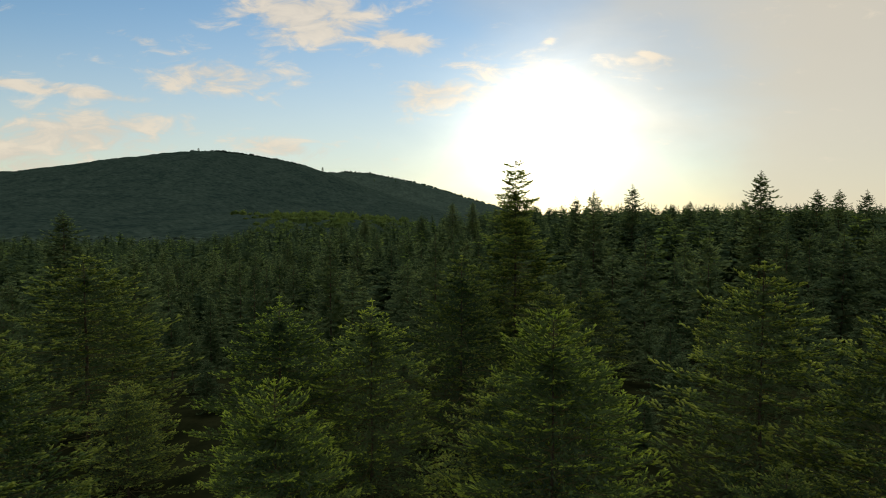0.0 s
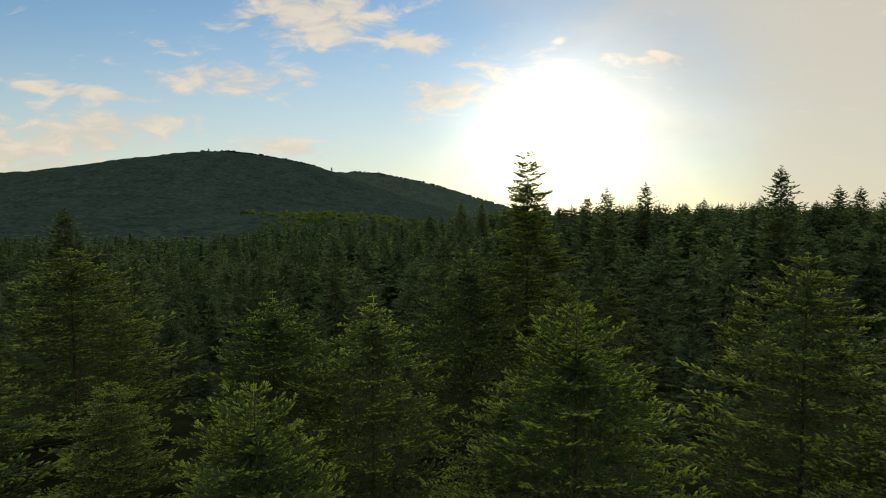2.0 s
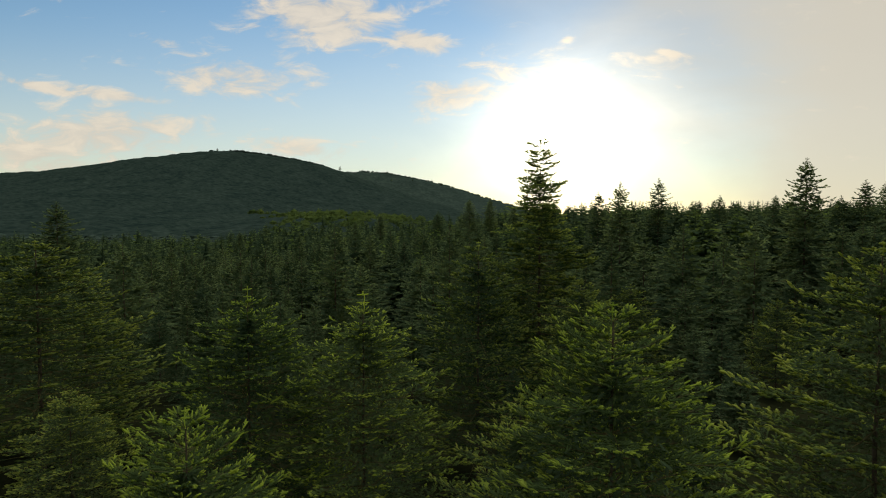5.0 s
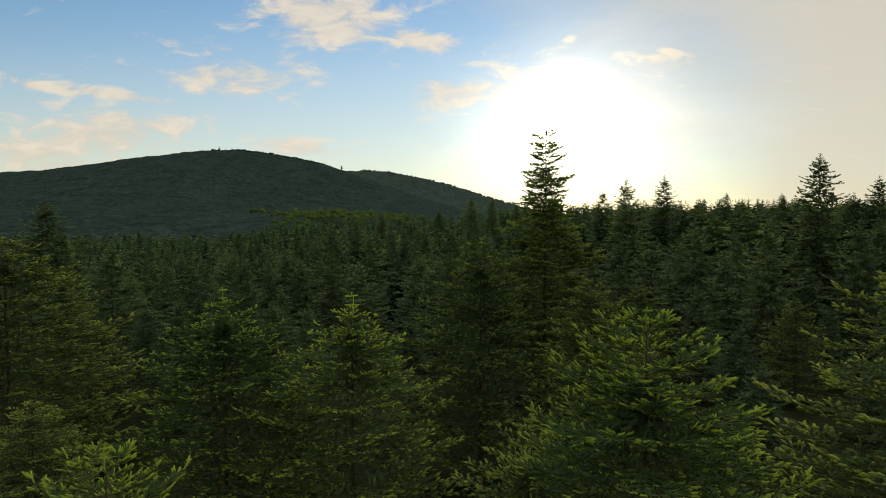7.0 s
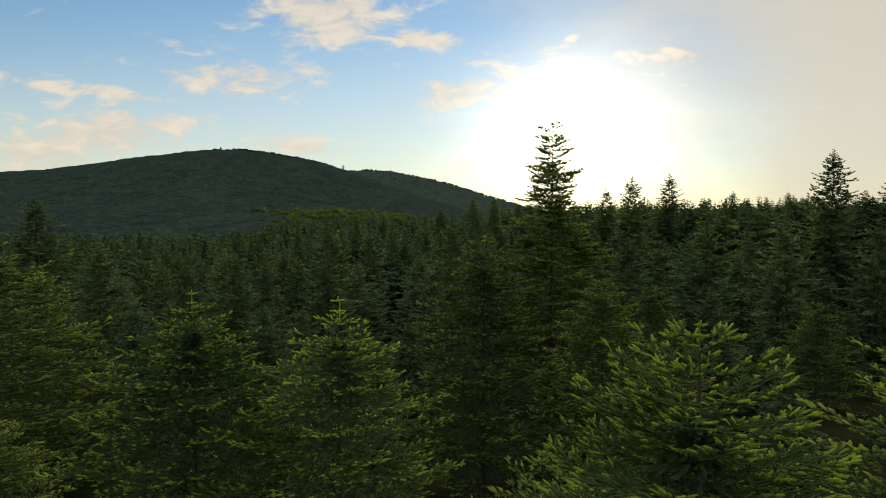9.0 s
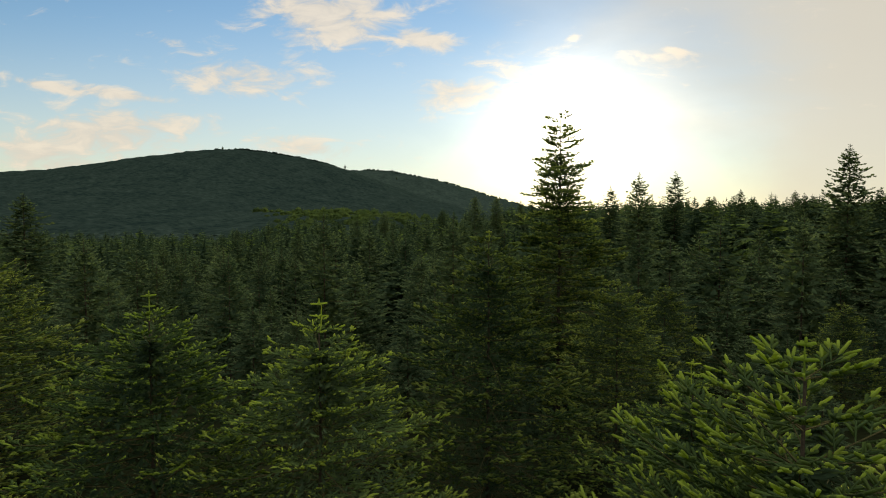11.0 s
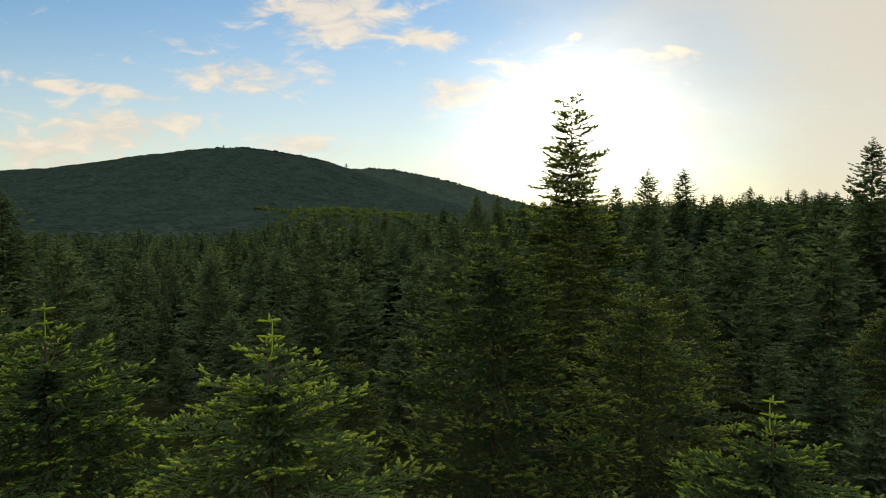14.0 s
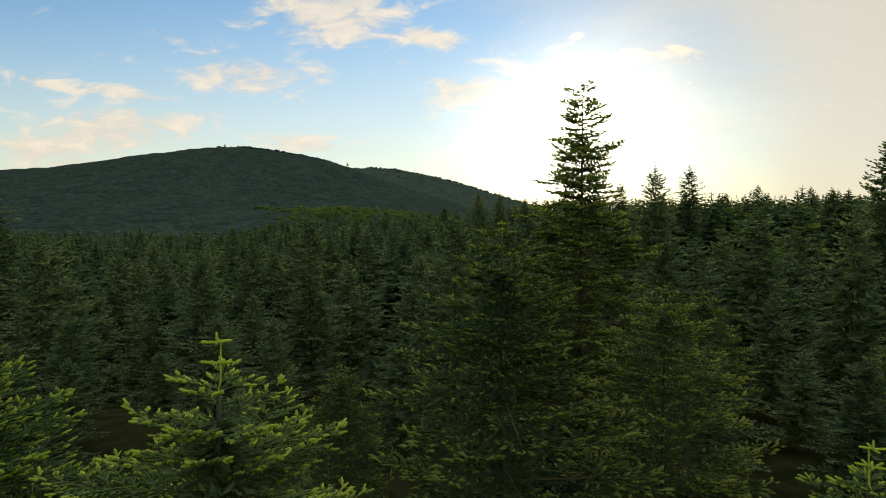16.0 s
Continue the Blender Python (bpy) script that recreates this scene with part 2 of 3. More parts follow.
def tubes(P, Q, r0, r1, sides=3):
    """Tapered prisms from P to Q."""
    P, Q = np.asarray(P, float), np.asarray(Q, float)
    r0, r1 = np.broadcast_to(r0, len(P)), np.broadcast_to(r1, len(P))
    D = Q - P
    D /= np.linalg.norm(D, axis=1, keepdims=True) + 1e-9
    A = np.cross(D, (0.31, 0.17, 0.94))
    A /= np.linalg.norm(A, axis=1, keepdims=True) + 1e-9
    B = np.cross(D, A)
    t = np.arange(sides) * 2 * np.pi / sides
    ring = np.cos(t)[None, :, None] * A[:, None] + np.sin(t)[None, :, None] * B[:, None]
    verts = np.concatenate([P[:, None] + ring * r0[:, None, None], Q[:, None] + ring * r1[:, None, None]], 1)
    faces = []
    for i in range(sides):
        k = (i + 1) % sides
        faces += [(i, k, sides + k), (i, sides + k, sides + i)]
    faces = (np.arange(len(P)) * 2 * sides)[:, None, None] + np.array(faces)[None]
    return verts.reshape(-1, 3), faces.reshape(-1, 3)


BLUNT = ((0.0, 0.55), (0.22, 1.0), (0.86, 0.85))
TAPER = ((0.0, 0.35), (0.55, 1.0))


def unit(v):
    return v / (np.linalg.norm(v, axis=-1, keepdims=True) + 1e-9)


def spray(rng, base, azimuth, length, angle, sag, fine, lateral, pitch, shoot, fat, widest, fresh, depth=0.8):
    """Foliage and wood of one branch: side twigs in pairs, shoots in pairs along each twig.
    Gives rows of (start, way, up, length, radius, tone) and the wood's points. fine: shoots of their own, else one body a twig."""
    h = np.array((math.cos(azimuth), math.sin(azimuth), 0.0))
    s = np.array((-h[1], h[0], 0.0))
    up = np.array((0.0, 0.0, 1.0))
    ta, curl = math.tan(angle), rng.uniform(0.05, 0.16)
    sway = rng.normal(0, 0.05) * length

    def point(x):
        t = x / length
        z = length * (ta * t - sag * t * t + curl * t ** 4)
        return base + h * x[:, None] + up * z[:, None] + s * (sway * t * t)[:, None]

    def axis(x):
        t = x / length
        return unit(h + up * (ta - 2 * sag * t + 4 * curl * t ** 3)[:, None] + s * (2 * sway / length * t)[:, None])

    out = []

    def put(p, d, u, size, radius, tone):
        out.append((p, unit(d), np.broadcast_to(u, p.shape), size, radius, tone))

    q = np.arange(0.02, length * depth, min(lateral, 0.3 * length))
    q = q + rng.uniform(-0.3, 0.3, len(q)) * lateral * (q > 0.05)
    x = length - q
    for sign in (-1, 1):
        keep = rng.random(len(x)) < 0.93
        p, a, back = point(x[keep]), axis(x[keep]), q[keep]
        n = len(p)
        size = np.minimum(widest, np.minimum(0.75 * shoot + 0.55 * back, 0.1 + 0.75 * x[keep]))
        size = np.minimum(size, 0.6 * length) * rng.uniform(0.65, 1.15, n)
        fork = rng.uniform(0.65, 1.0, n)[:, None]
        way = unit(a * np.cos(fork) + s * sign * np.sin(fork) + up * rng.uniform(-0.10, 0.22, (n, 1)))
        if not fine:
            tone = np.where(rng.random(n) < np.clip(fresh * (1.3 - 1.2 * back / length), 0, 1), np.where(back < 0.35 * length, 2, 1), 0)
            put(p, way, up, size, np.minimum(fat, 0.36 * size) * rng.uniform(0.8, 1.2, n), tone)
            continue
        put(p, way, up, size, np.full(n, fat * 0.55), np.zeros(n, int))
        most = int(widest * 1.2 / pitch) + 1
        k = np.arange(most)
        v = size[:, None] - k * pitch - rng.uniform(0, 0.4, (n, most)) * pitch
        side_way = unit(np.cross(way, up))
        for turn in (-1, 1):
            good = (v > 0.12 * size[:, None]) & (rng.random(v.shape) < 0.9)
            i, j = np.nonzero(good)
            e = way[i] * 0.78 + side_way[i] * turn * rng.uniform(0.45, 0.75, (len(i), 1)) + up * rng.uniform(-0.15, 0.30, (len(i), 1))
            reach = np.minimum(shoot, 0.45 * shoot + 0.5 * j * pitch) * rng.uniform(0.75, 1.15, len(i))
            young = rng.random(len(i))
            tone = np.where(j == 0, np.where(young < 0.7 * fresh, 2, 1), np.where((j == 1) & (young < fresh), 1, np.where(young < 0.25 * fresh, 1, 0)))
            put(p[i] + way[i] * v[i, j][:, None], e, up, reach, np.full(len(i), fat) * rng.uniform(0.85, 1.1, len(i)), tone)
        e = way + up * rng.uniform(0.0, 0.2, (n, 1))
        put(p + way * (size - 0.35 * shoot)[:, None], e, up, np.full(n, shoot) * rng.uniform(0.8, 1.15, n), np.full(n, fat), np.where(rng.random(n) < 0.85 * fresh, 2, 1))
    # the branch's own leading shoot
    end = np.array([length * 0.96])
    put(point(end), axis(end) + up * 0.1, up, np.array([min(shoot * 1.2, 0.5 * length)]), np.array([min(fat, 0.15 * length)]), np.array([2 if rng.random() < fresh * 1.3 else 1]))
    wood = point(np.linspace(0, length, 4 if fine else 2))
    return out, wood


def fir(seed, height, reach, leader=0.45, node=0.42, whorl=6, rise=1.0, sag=0.12, fill=2, loose=0.25, fine=2.8, lateral=0.16, pitch=0.090, shoot=0.140,
        fat=0.0235, widest=0.7, far=False, fresh=1.0, inner=900, bare=1.2, sides=4, thin=False, mats=None):
    """One fir's meshes: trunk with its limbs, crown, leading shoot.
    reach: branch length by depth below the tip (two rows); leader, node: lengths of the leading shoot and of a year's
    growth;
    fine: depth down to which every shoot is built; thin: shoots as blades that let light through; inner, bare: number
    and first depth of the inner sprays, coloured dark for shade."""
    rng = np.random.default_rng(seed)
    rows, coarse_rows, limb_p, limb_q, limb_r, limb_e = [], [], [], [], [], []
    wide = lambda d: float(np.interp(d, *reach))
    base, turn = leader, rng.uniform(0, 6.28)

    def grow(depth, azimuth, scale, tilt):
        angle = (float(np.interp(depth, (0.3, 0.8, 1.6, 3.0, 6.0, 9.0, 13.0), (0.40, 0.34, 0.28, 0.22, 0.14, 0.04, -0.10))) + tilt) * rise
        length = 0.5
        for _ in range(4):
            length = wide(max(0.05, depth - length * math.tan(angle) * 0.75))
        length = max(0.16, length * scale)
        near = depth < fine and not far
        at = np.array((0.0, 0.0, height - depth))
        kit = (lateral, pitch, shoot, fat) if near or far else (lateral * 1.4, pitch * 1.75, shoot * 1.5, fat * 1.7)
        more, wood = spray(rng, at, azimuth, length, angle, sag * rng.uniform(0.5, 1.4), not far, *kit, widest, fresh, 0.8 if near or far else 0.5)
        (rows if near or far else coarse_rows).extend(more)
        r = 0.005 + 0.006 * length
        n = len(wood) - 1
        for i in range(n):
            limb_p.append(wood[i]), limb_q.append(wood[i + 1])
            limb_r.append(r * (1 - 0.85 * i / n)), limb_e.append(r * (1 - 0.85 * (i + 1) / n))

    while base < height - 0.9:
        n = whorl if base > leader * 1.5 else max(4, whorl - 2)
        turn += 0.55
        for i in range(n):
            shift = rng.uniform(-0.5, 0.5) * loose * node * min(1.0, 0.4 + base)
            grow(base + shift, turn + 6.2832 * i / n + rng.uniform(-0.35, 0.35), rng.uniform(0.95 - 0.6 * loose, 1.05 + 0.4 * loose), rng.uniform(-0.4, 0.4) * loose)
        gap = node * rng.uniform(0.85, 1.15) * (min(1.0, 0.45 + 0.18 * base) if far else 1.0)
        if base > leader * 1.5:
            for i in range(fill):
                grow(base + gap * rng.uniform(0.3, 0.7), rng.uniform(0, 6.28), rng.uniform(0.45, 0.8), rng.uniform(-0.05, 0.15))
        base += gap
    verts, faces, slots = [], [], []

    def lay(block, shape):
        if not block:
            return
        cols = [np.concatenate([row[n] for row in block]) for n in range(6)]
        P, D, U, L, R, tone = cols
        U = U + np.array((0.013, 0.021, 0.0))
        v, f, per = shape(P, D, U, L, R)
        faces.append(f + sum(len(q) for q in verts))
        verts.append(v)
        slots.append(np.repeat(tone, per))

    if far or thin:
        lay(rows, lambda P, D, U, L, R: roofs(rng, P, D, U, L, R))
    else:
        lay(rows, lambda P, D, U, L, R: fingers(rng, P, D, U, L, R, BLUNT if sides > 3 else TAPER, sides))
    if not far:
        lay(coarse_rows, lambda P, D, U, L, R: fingers(rng, P, D, U, L, R, TAPER, 3, 0.6))
    # inner foliage round the trunk, in dark needles that carry the crown's shade
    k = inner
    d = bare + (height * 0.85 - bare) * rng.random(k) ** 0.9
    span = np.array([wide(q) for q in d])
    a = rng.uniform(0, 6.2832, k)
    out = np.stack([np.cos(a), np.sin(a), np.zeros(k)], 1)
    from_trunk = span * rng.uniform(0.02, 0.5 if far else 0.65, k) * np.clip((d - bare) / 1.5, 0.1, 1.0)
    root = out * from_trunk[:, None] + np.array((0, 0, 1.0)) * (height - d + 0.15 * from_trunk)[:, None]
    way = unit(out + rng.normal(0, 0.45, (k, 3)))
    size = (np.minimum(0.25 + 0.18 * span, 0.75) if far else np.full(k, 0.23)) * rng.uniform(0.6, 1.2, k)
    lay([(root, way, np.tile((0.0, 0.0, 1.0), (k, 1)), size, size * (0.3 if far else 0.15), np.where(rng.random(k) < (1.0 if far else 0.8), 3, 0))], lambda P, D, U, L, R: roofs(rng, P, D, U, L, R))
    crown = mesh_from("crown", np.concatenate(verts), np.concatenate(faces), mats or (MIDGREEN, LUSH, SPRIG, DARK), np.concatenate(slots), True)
    lv, lf = tubes(limb_p, limb_q, np.array(limb_r), np.array(limb_e), 3)
    # trunk in tapering lengths with a slight sway
    zs = np.linspace(0, height - leader, 9)
    sway = np.array([(0.03 * math.sin(2.1 * z + seed), 0.03 * math.cos(1.7 * z), 0) for z in zs]) * np.linspace(1, 0, 9)[:, None]
    ring = 8
    tv = [(sway[i][0] + math.cos(6.2832 * j / ring) * r, sway[i][1] + math.sin(6.2832 * j / ring) * r, z)
          for i, z in enumerate(zs) for j in range(ring) for r in [0.010 + 0.008 * (height - z) * (1.25 if i == 0 else 1.0)]]
    tf = [f for i in range(8) for j in range(ring) for a, b, c, d in [(i * ring + j, i * ring + (j + 1) % ring, (i + 1) * ring + (j + 1) % ring, (i + 1) * ring + j)]
          for f in ((a, b, c), (a, c, d))]
    trunk = mesh_from("trunk", np.concatenate([tv, lv]), np.concatenate([tf, lf + len(tv)]), (BARK, TWIG), [0] * len(tf) + [1] * len(lf), True)
    # leading shoot with its ring of side buds near the end
    zt = height - leader
    P, D, L, R = [(0, 0, zt - 0.02), (0, 0, zt + leader * 0.82)], [(0.02, 0.01, 1.0), (0.02, 0.01, 1.0)], [leader * 0.95, leader * 0.20], [0.45, 0.8]
    for i in range(0 if far else 4):
        a = 1.57 * i + 0.5 + seed
        for level, size in ((0.83, 0.26), (0.48, 0.30 if i % 2 else 0.20)):
            P.append((0, 0, zt + leader * level))
            D.append((math.cos(a + level), math.sin(a + level), 0.08))
            L.append(leader * size)
            R.append(0.85)
    P, D, L, R = np.array(P, float), unit(np.array(D, float)), np.array(L), np.array(R) * (0.06 if far else fat)
    v, f, per = fingers(rng, P, D, np.tile((0.2, 0.6, 0.7), (len(P), 1)), L, R, BLUNT, 6, 1.0)
    lead = mesh_from("leading_shoot", v, f, ((mats or (MIDGREEN, LUSH, SPRIG))[2],), None, True)
    return trunk, crown, lead


def dense_heart(rng, height, reach, part, rows=9, ring=9):
    """The thick inner foliage of a crown: a ragged, layered cone inside the sprays, added to keep light out."""
    s = np.linspace(0.5, height - 0.8, rows) if height > 2 else np.linspace(0.16, 0.95, rows)
    pts, cells = [(0, 0, height - s[0] * 0.5)], []
    for i in range(rows):
        a = (np.arange(ring) + 0.5 * (i % 2)) * 6.2832 / ring
        rad = reach(s[i]) * part * rng.uniform(0.6, 1.2, ring)
        z = height - s[i] + rng.uniform(-0.35, 0.35, ring) * (s[1] - s[0])
        pts += list(zip(np.cos(a) * rad, np.sin(a) * rad, z))
        for j in range(ring):
            k, b = (j + 1) % ring, 1 + i * ring
            if i == 0:
                cells.append((0, b + j, b + k))
            else:
                cells += [(b + j, b + k, b + j - ring), (b + k, b + k - ring, b + j - ring)]
    pts = np.array(pts)
    return pts[np.array(cells)].reshape(-1, 3)


def fir_thing(meshes, label, group):
    base = tagged(new("fir_tree"), label, "fir tree", group)
    for me in meshes:
        ob = new(me.name.split(".")[0], me)
        ob.parent = base
    return base


stock = {}


def plant(kind, x, y, top, label, group, turn=None, slim=1.0):
    """A fir of that kind with its tip at height top."""
    height, meshes = stock[kind]
    z = ground_z(x, y) - 0.1
    k = (top - z) / height
    turn = random.uniform(0, 360) if turn is None else turn
    wide = slim * (k ** 0.85)
    m = Matrix.Translation((x, y, z)) @ pose(0, 0, 0, 0, 0, turn) @ Matrix.Diagonal((wide, wide, k, 1))
    if isinstance(meshes, tuple):
        ob = fir_thing(meshes, label, group)
        stock[kind] = (height, ob)
        ob.matrix_basis = m
        return ob
    ob = meshes.copy()
    scene.collection.objects.link(ob)
    for child in meshes.children:
        part = child.copy()
        scene.collection.objects.link(part)
        part.parent = ob
    ob.matrix_basis = m
    return tagged(ob, label, "fir tree", group)


def cone(far_end, slope):
    """Branch lengths of a crown that widens quickly below the tip and slower farther down."""
    depths = (0.0, 0.3, 0.8, 1.4, 2.2, 3.2, 4.5, 6.0, 8.0, 10.0, 13.0, 18.0)
    return depths, tuple(far_end * (1 - math.exp(-d / slope)) for d in depths)


def pointed(far_end, slope):
    """The same for a narrow top."""
    depths, sizes = cone(far_end, slope)
    return depths, tuple(r * min(1.0, 0.66 + 0.12 * d) for d, r in zip(depths, sizes))


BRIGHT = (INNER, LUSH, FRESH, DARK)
# crown shade and lit tips are put into colour: dark inside, paler ends
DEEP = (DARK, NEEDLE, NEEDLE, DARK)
crown_a = ((0.0, 0.25, 0.5, 0.7, 0.85, 1.4, 2.2, 3.2, 4.5, 6.0, 8.0, 10.0), (0.2, 0.32, 0.45, 0.62, 0.95, 1.6, 2.2, 2.7, 3.1, 3.3, 3.4, 3.5))
YOUTH = dict(fine=2.9, inner=5600, bare=1.1, fill=2, lateral=0.18, mats=BRIGHT)
stock["close_a"] = (10.0, fir(11, 10.0, crown_a, 0.74, 0.40, 5, **YOUTH))
stock["close_b"] = (10.0, fir(23, 10.0, crown_a, 0.66, 0.40, 6, **YOUTH))
stock["round"] = (10.0, fir(29, 10.0, ((0.0, 0.2, 0.4, 0.7, 1.0, 1.6, 2.4, 4.0, 6.0, 10.0), (0.22, 0.45, 0.85, 1.15, 1.4, 1.8, 2.3, 2.9, 3.3, 3.5)), 0.36, 0.36, 6, 1.15, fat=0.019, shoot=0.165, **YOUTH))
KIND = dict(inner=5000, bare=1.2, loose=0.45, lateral=0.20, pitch=0.19, shoot=0.20, fat=0.038, sides=3, fine=4.2, fill=1, widest=0.75)
stock["near_a"] = (10.5, fir(31, 10.5, cone(4.1, 2.9), 0.38, 0.46, 6, 0.9, **KIND))
stock["near_b"] = (10.5, fir(37, 10.5, cone(3.6, 2.8), 0.40, 0.46, 6, 0.9, **KIND))
stock["tall"] = (16.5, fir(41, 16.5, ((0.0, 0.3, 0.7, 1.6, 2.3, 2.9, 3.4, 4.5, 6.0, 8.0, 12.0), (0.40, 0.62, 0.80, 0.95, 0.95, 1.8, 1.6, 1.7, 2.5, 3.2, 3.6)), 0.45, 0.42, 6, 0.9, loose=0.6, mats=(INNER, LUSH, SPRIG, DARK),
                           fill=5, lateral=0.17, pitch=0.15, shoot=0.20, fat=0.055, thin=True, fine=7.0, widest=0.7, bare=2.2, inner=5000))
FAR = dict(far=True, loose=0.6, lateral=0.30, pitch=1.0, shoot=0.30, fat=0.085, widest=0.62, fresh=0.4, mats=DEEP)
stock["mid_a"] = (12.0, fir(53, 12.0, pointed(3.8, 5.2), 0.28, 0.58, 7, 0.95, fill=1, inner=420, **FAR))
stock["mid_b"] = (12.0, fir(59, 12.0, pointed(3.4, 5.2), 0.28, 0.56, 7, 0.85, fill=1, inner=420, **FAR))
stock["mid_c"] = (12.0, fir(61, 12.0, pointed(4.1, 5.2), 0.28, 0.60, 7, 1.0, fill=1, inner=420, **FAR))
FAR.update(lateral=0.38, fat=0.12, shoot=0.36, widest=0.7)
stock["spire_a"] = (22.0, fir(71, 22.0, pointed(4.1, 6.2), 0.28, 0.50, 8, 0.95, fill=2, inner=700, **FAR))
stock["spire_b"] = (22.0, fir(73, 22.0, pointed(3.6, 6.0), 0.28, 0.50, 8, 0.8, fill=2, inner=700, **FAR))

GROUP = "plantation firs"
YOUNG = "young green fir with pale fresh shoots and upright leader"
DENSE = "dense dark green fir with layered branches in plantation"
SPIRE = "tall narrow fir spire standing above the plantation"
# tip positions of single trees: kind, x, y, height of the tip, breadth
TREES = [("close_a", -2.92, 24.15, 9.72, 1.0, YOUNG), ("close_b", -6.69, 24.27, 9.85, 1.0, YOUNG), ("round", 3.12, 16.73, 10.45, 0.92, YOUNG),
         ("close_a", 5.02, 24.22, 8.47, 1.0, YOUNG), ("round", -4.05, 14.2, 9.15, 0.78, YOUNG), ("near_a", 9.55, 16.26, 6.2, 1.0, YOUNG),
         ("near_a", 12.0, 22.3, 11.4, 1.0, DENSE), ("near_b", 13.9, 18.2, 10.4, 1.0, DENSE), ("near_a", -19.5, 32.4, 11.0, 1.33, DENSE),
         ("near_b", -13.4, 17.4, 9.8, 1.0, DENSE), ("near_b", 1.0, 32.0, 11.0, 1.0, DENSE), ("near_a", 6.5, 36.4, 8.9, 1.0, DENSE),
         ("near_b", -22.5, 40.5, 8.9, 1.0, DENSE), ("near_a", -14.5, 27.0, 5.6, 1.1, DENSE), ("near_a", -4.2, 37.2, 6.0, 0.8, DENSE),
         ("near_b", 1.6, 19.0, 8.0, 0.9, YOUNG), ("near_a", 12.6, 49.0, 7.2, 1.0, DENSE), ("near_b", 21.6, 46.0, 6.6, 1.0, DENSE),
         ("tall", 5.56, 45.94, 17.3, 1.0, "tall old fir with sparse spire against the sun"),
         ("spire_a", 39.94, 75.5, 18.9, 1.0, SPIRE), ("spire_a", 53.8, 86.3, 17.1, 1.0, SPIRE), ("spire_b", 23.3, 92.6, 17.3, 1.0, SPIRE),
         ("spire_b", 42.0, 133.1, 20.4, 1.1, SPIRE), ("spire_a", 54.4, 132.2, 16.7, 1.0, SPIRE), ("spire_a", 73.2, 191.0, 17.3, 1.1, SPIRE),
         ("spire_a", -46.0, 72.6, 13.9, 1.25, SPIRE), ("spire_a", 89.5, 178.0, 18.4, 1.1, SPIRE), ("spire_a", 99.0, 202.0, 15.8, 1.1, SPIRE),
         ("spire_a", 64.0, 127.0, 14.5, 1.0, SPIRE), ("spire_b", 33.2, 150.0, 18.4, 1.1, SPIRE), ("spire_a", 12.3, 250.0, 19.4, 1.2, SPIRE),
         ("spire_a", 3.5, 220.0, 18.6, 1.2, SPIRE), ("spire_a", -8.0, 220.0, 13.8, 1.2, SPIRE), ("spire_b", 22.0, 250.0, 17.5, 1.2, SPIRE),
         ("spire_a", -61.5, 171.0, 8.1, 1.1, SPIRE), ("spire_b", -39.0, 150.0, 8.3, 1.1, SPIRE), ("spire_a", -30.5, 180.0, 11.0, 1.1, SPIRE),
         ("spire_a", 66.0, 100.0, 17.7, 1.0, SPIRE), ("spire_b", 70.6, 100.0, 17.7, 1.0, SPIRE), ("spire_a", 49.0, 100.0, 14.8, 1.0, SPIRE),
         ("spire_a", 53.0, 90.0, 15.1, 1.0, SPIRE), ("spire_a", -5.7, 87.0, 6.7, 1.1, SPIRE), ("spire_b", -38.8, 297.0, 13.7, 1.3, SPIRE)]
taken = []
for kind, x, y, top, slim, label in TREES:
    plant(kind, x, y, top, label, GROUP, None, slim)
    taken.append((x, y))


def room(x, y, gap):
    return all((x - a) ** 2 + (y - b) ** 2 > gap * gap for a, b in taken)


# the rest of the near rows, lower than the named ones
FILLER = "mid-green plantation fir among close neighbours"
rng = random.Random(5)
for _ in range(4000):
    x, y = rng.uniform(-40, 40), rng.uniform(9, 52)
    if abs(x) > 0.85 * y + 4 or not room(x, y, 4.8):
        continue
    if y < 15 and abs(x) < 3.0:
        continue
    taken.append((x, y))
    top = rng.uniform(1.6, 4.0) if y < 34 else rng.uniform(3.0, 7.0)
    plant(rng.choice(("mid_a", "mid_c")), x, y, top, FILLER, GROUP, rng.uniform(0, 360), rng.uniform(0.95, 1.15))
count = 0
for _ in range(9000):
    y = 50 + 32 * rng.random() ** 0.8
    x = rng.uniform(-0.85, 0.85) * y
    if count > 110 or not room(x, y, 6.0):
        continue
    taken.append((x, y))
    count += 1
    top = min(11.8, ground_z(x, y) + rng.gauss(12.3, 1.8) + 3.5 * smooth(x, 15, 45))
    plant(rng.choice(("mid_a", "mid_b", "mid_c")), x, y, top, DENSE, GROUP, rng.uniform(0, 360), rng.uniform(0.85, 1.1))

# firs that stand out of the wood below the hill
for _ in range(400):
    y = rng.uniform(88, 150)
    x = y * rng.uniform(-0.5, 0.06)
    if count > 116 or not room(x, y, 6.0):
        continue
    taken.append((x, y))
    count += 1
    plant(rng.choice(("mid_a", "mid_b")), x, y, ground_z(x, y) + rng.uniform(17.0, 20.0), DENSE, GROUP, rng.uniform(0, 360), rng.uniform(0.9, 1.1))


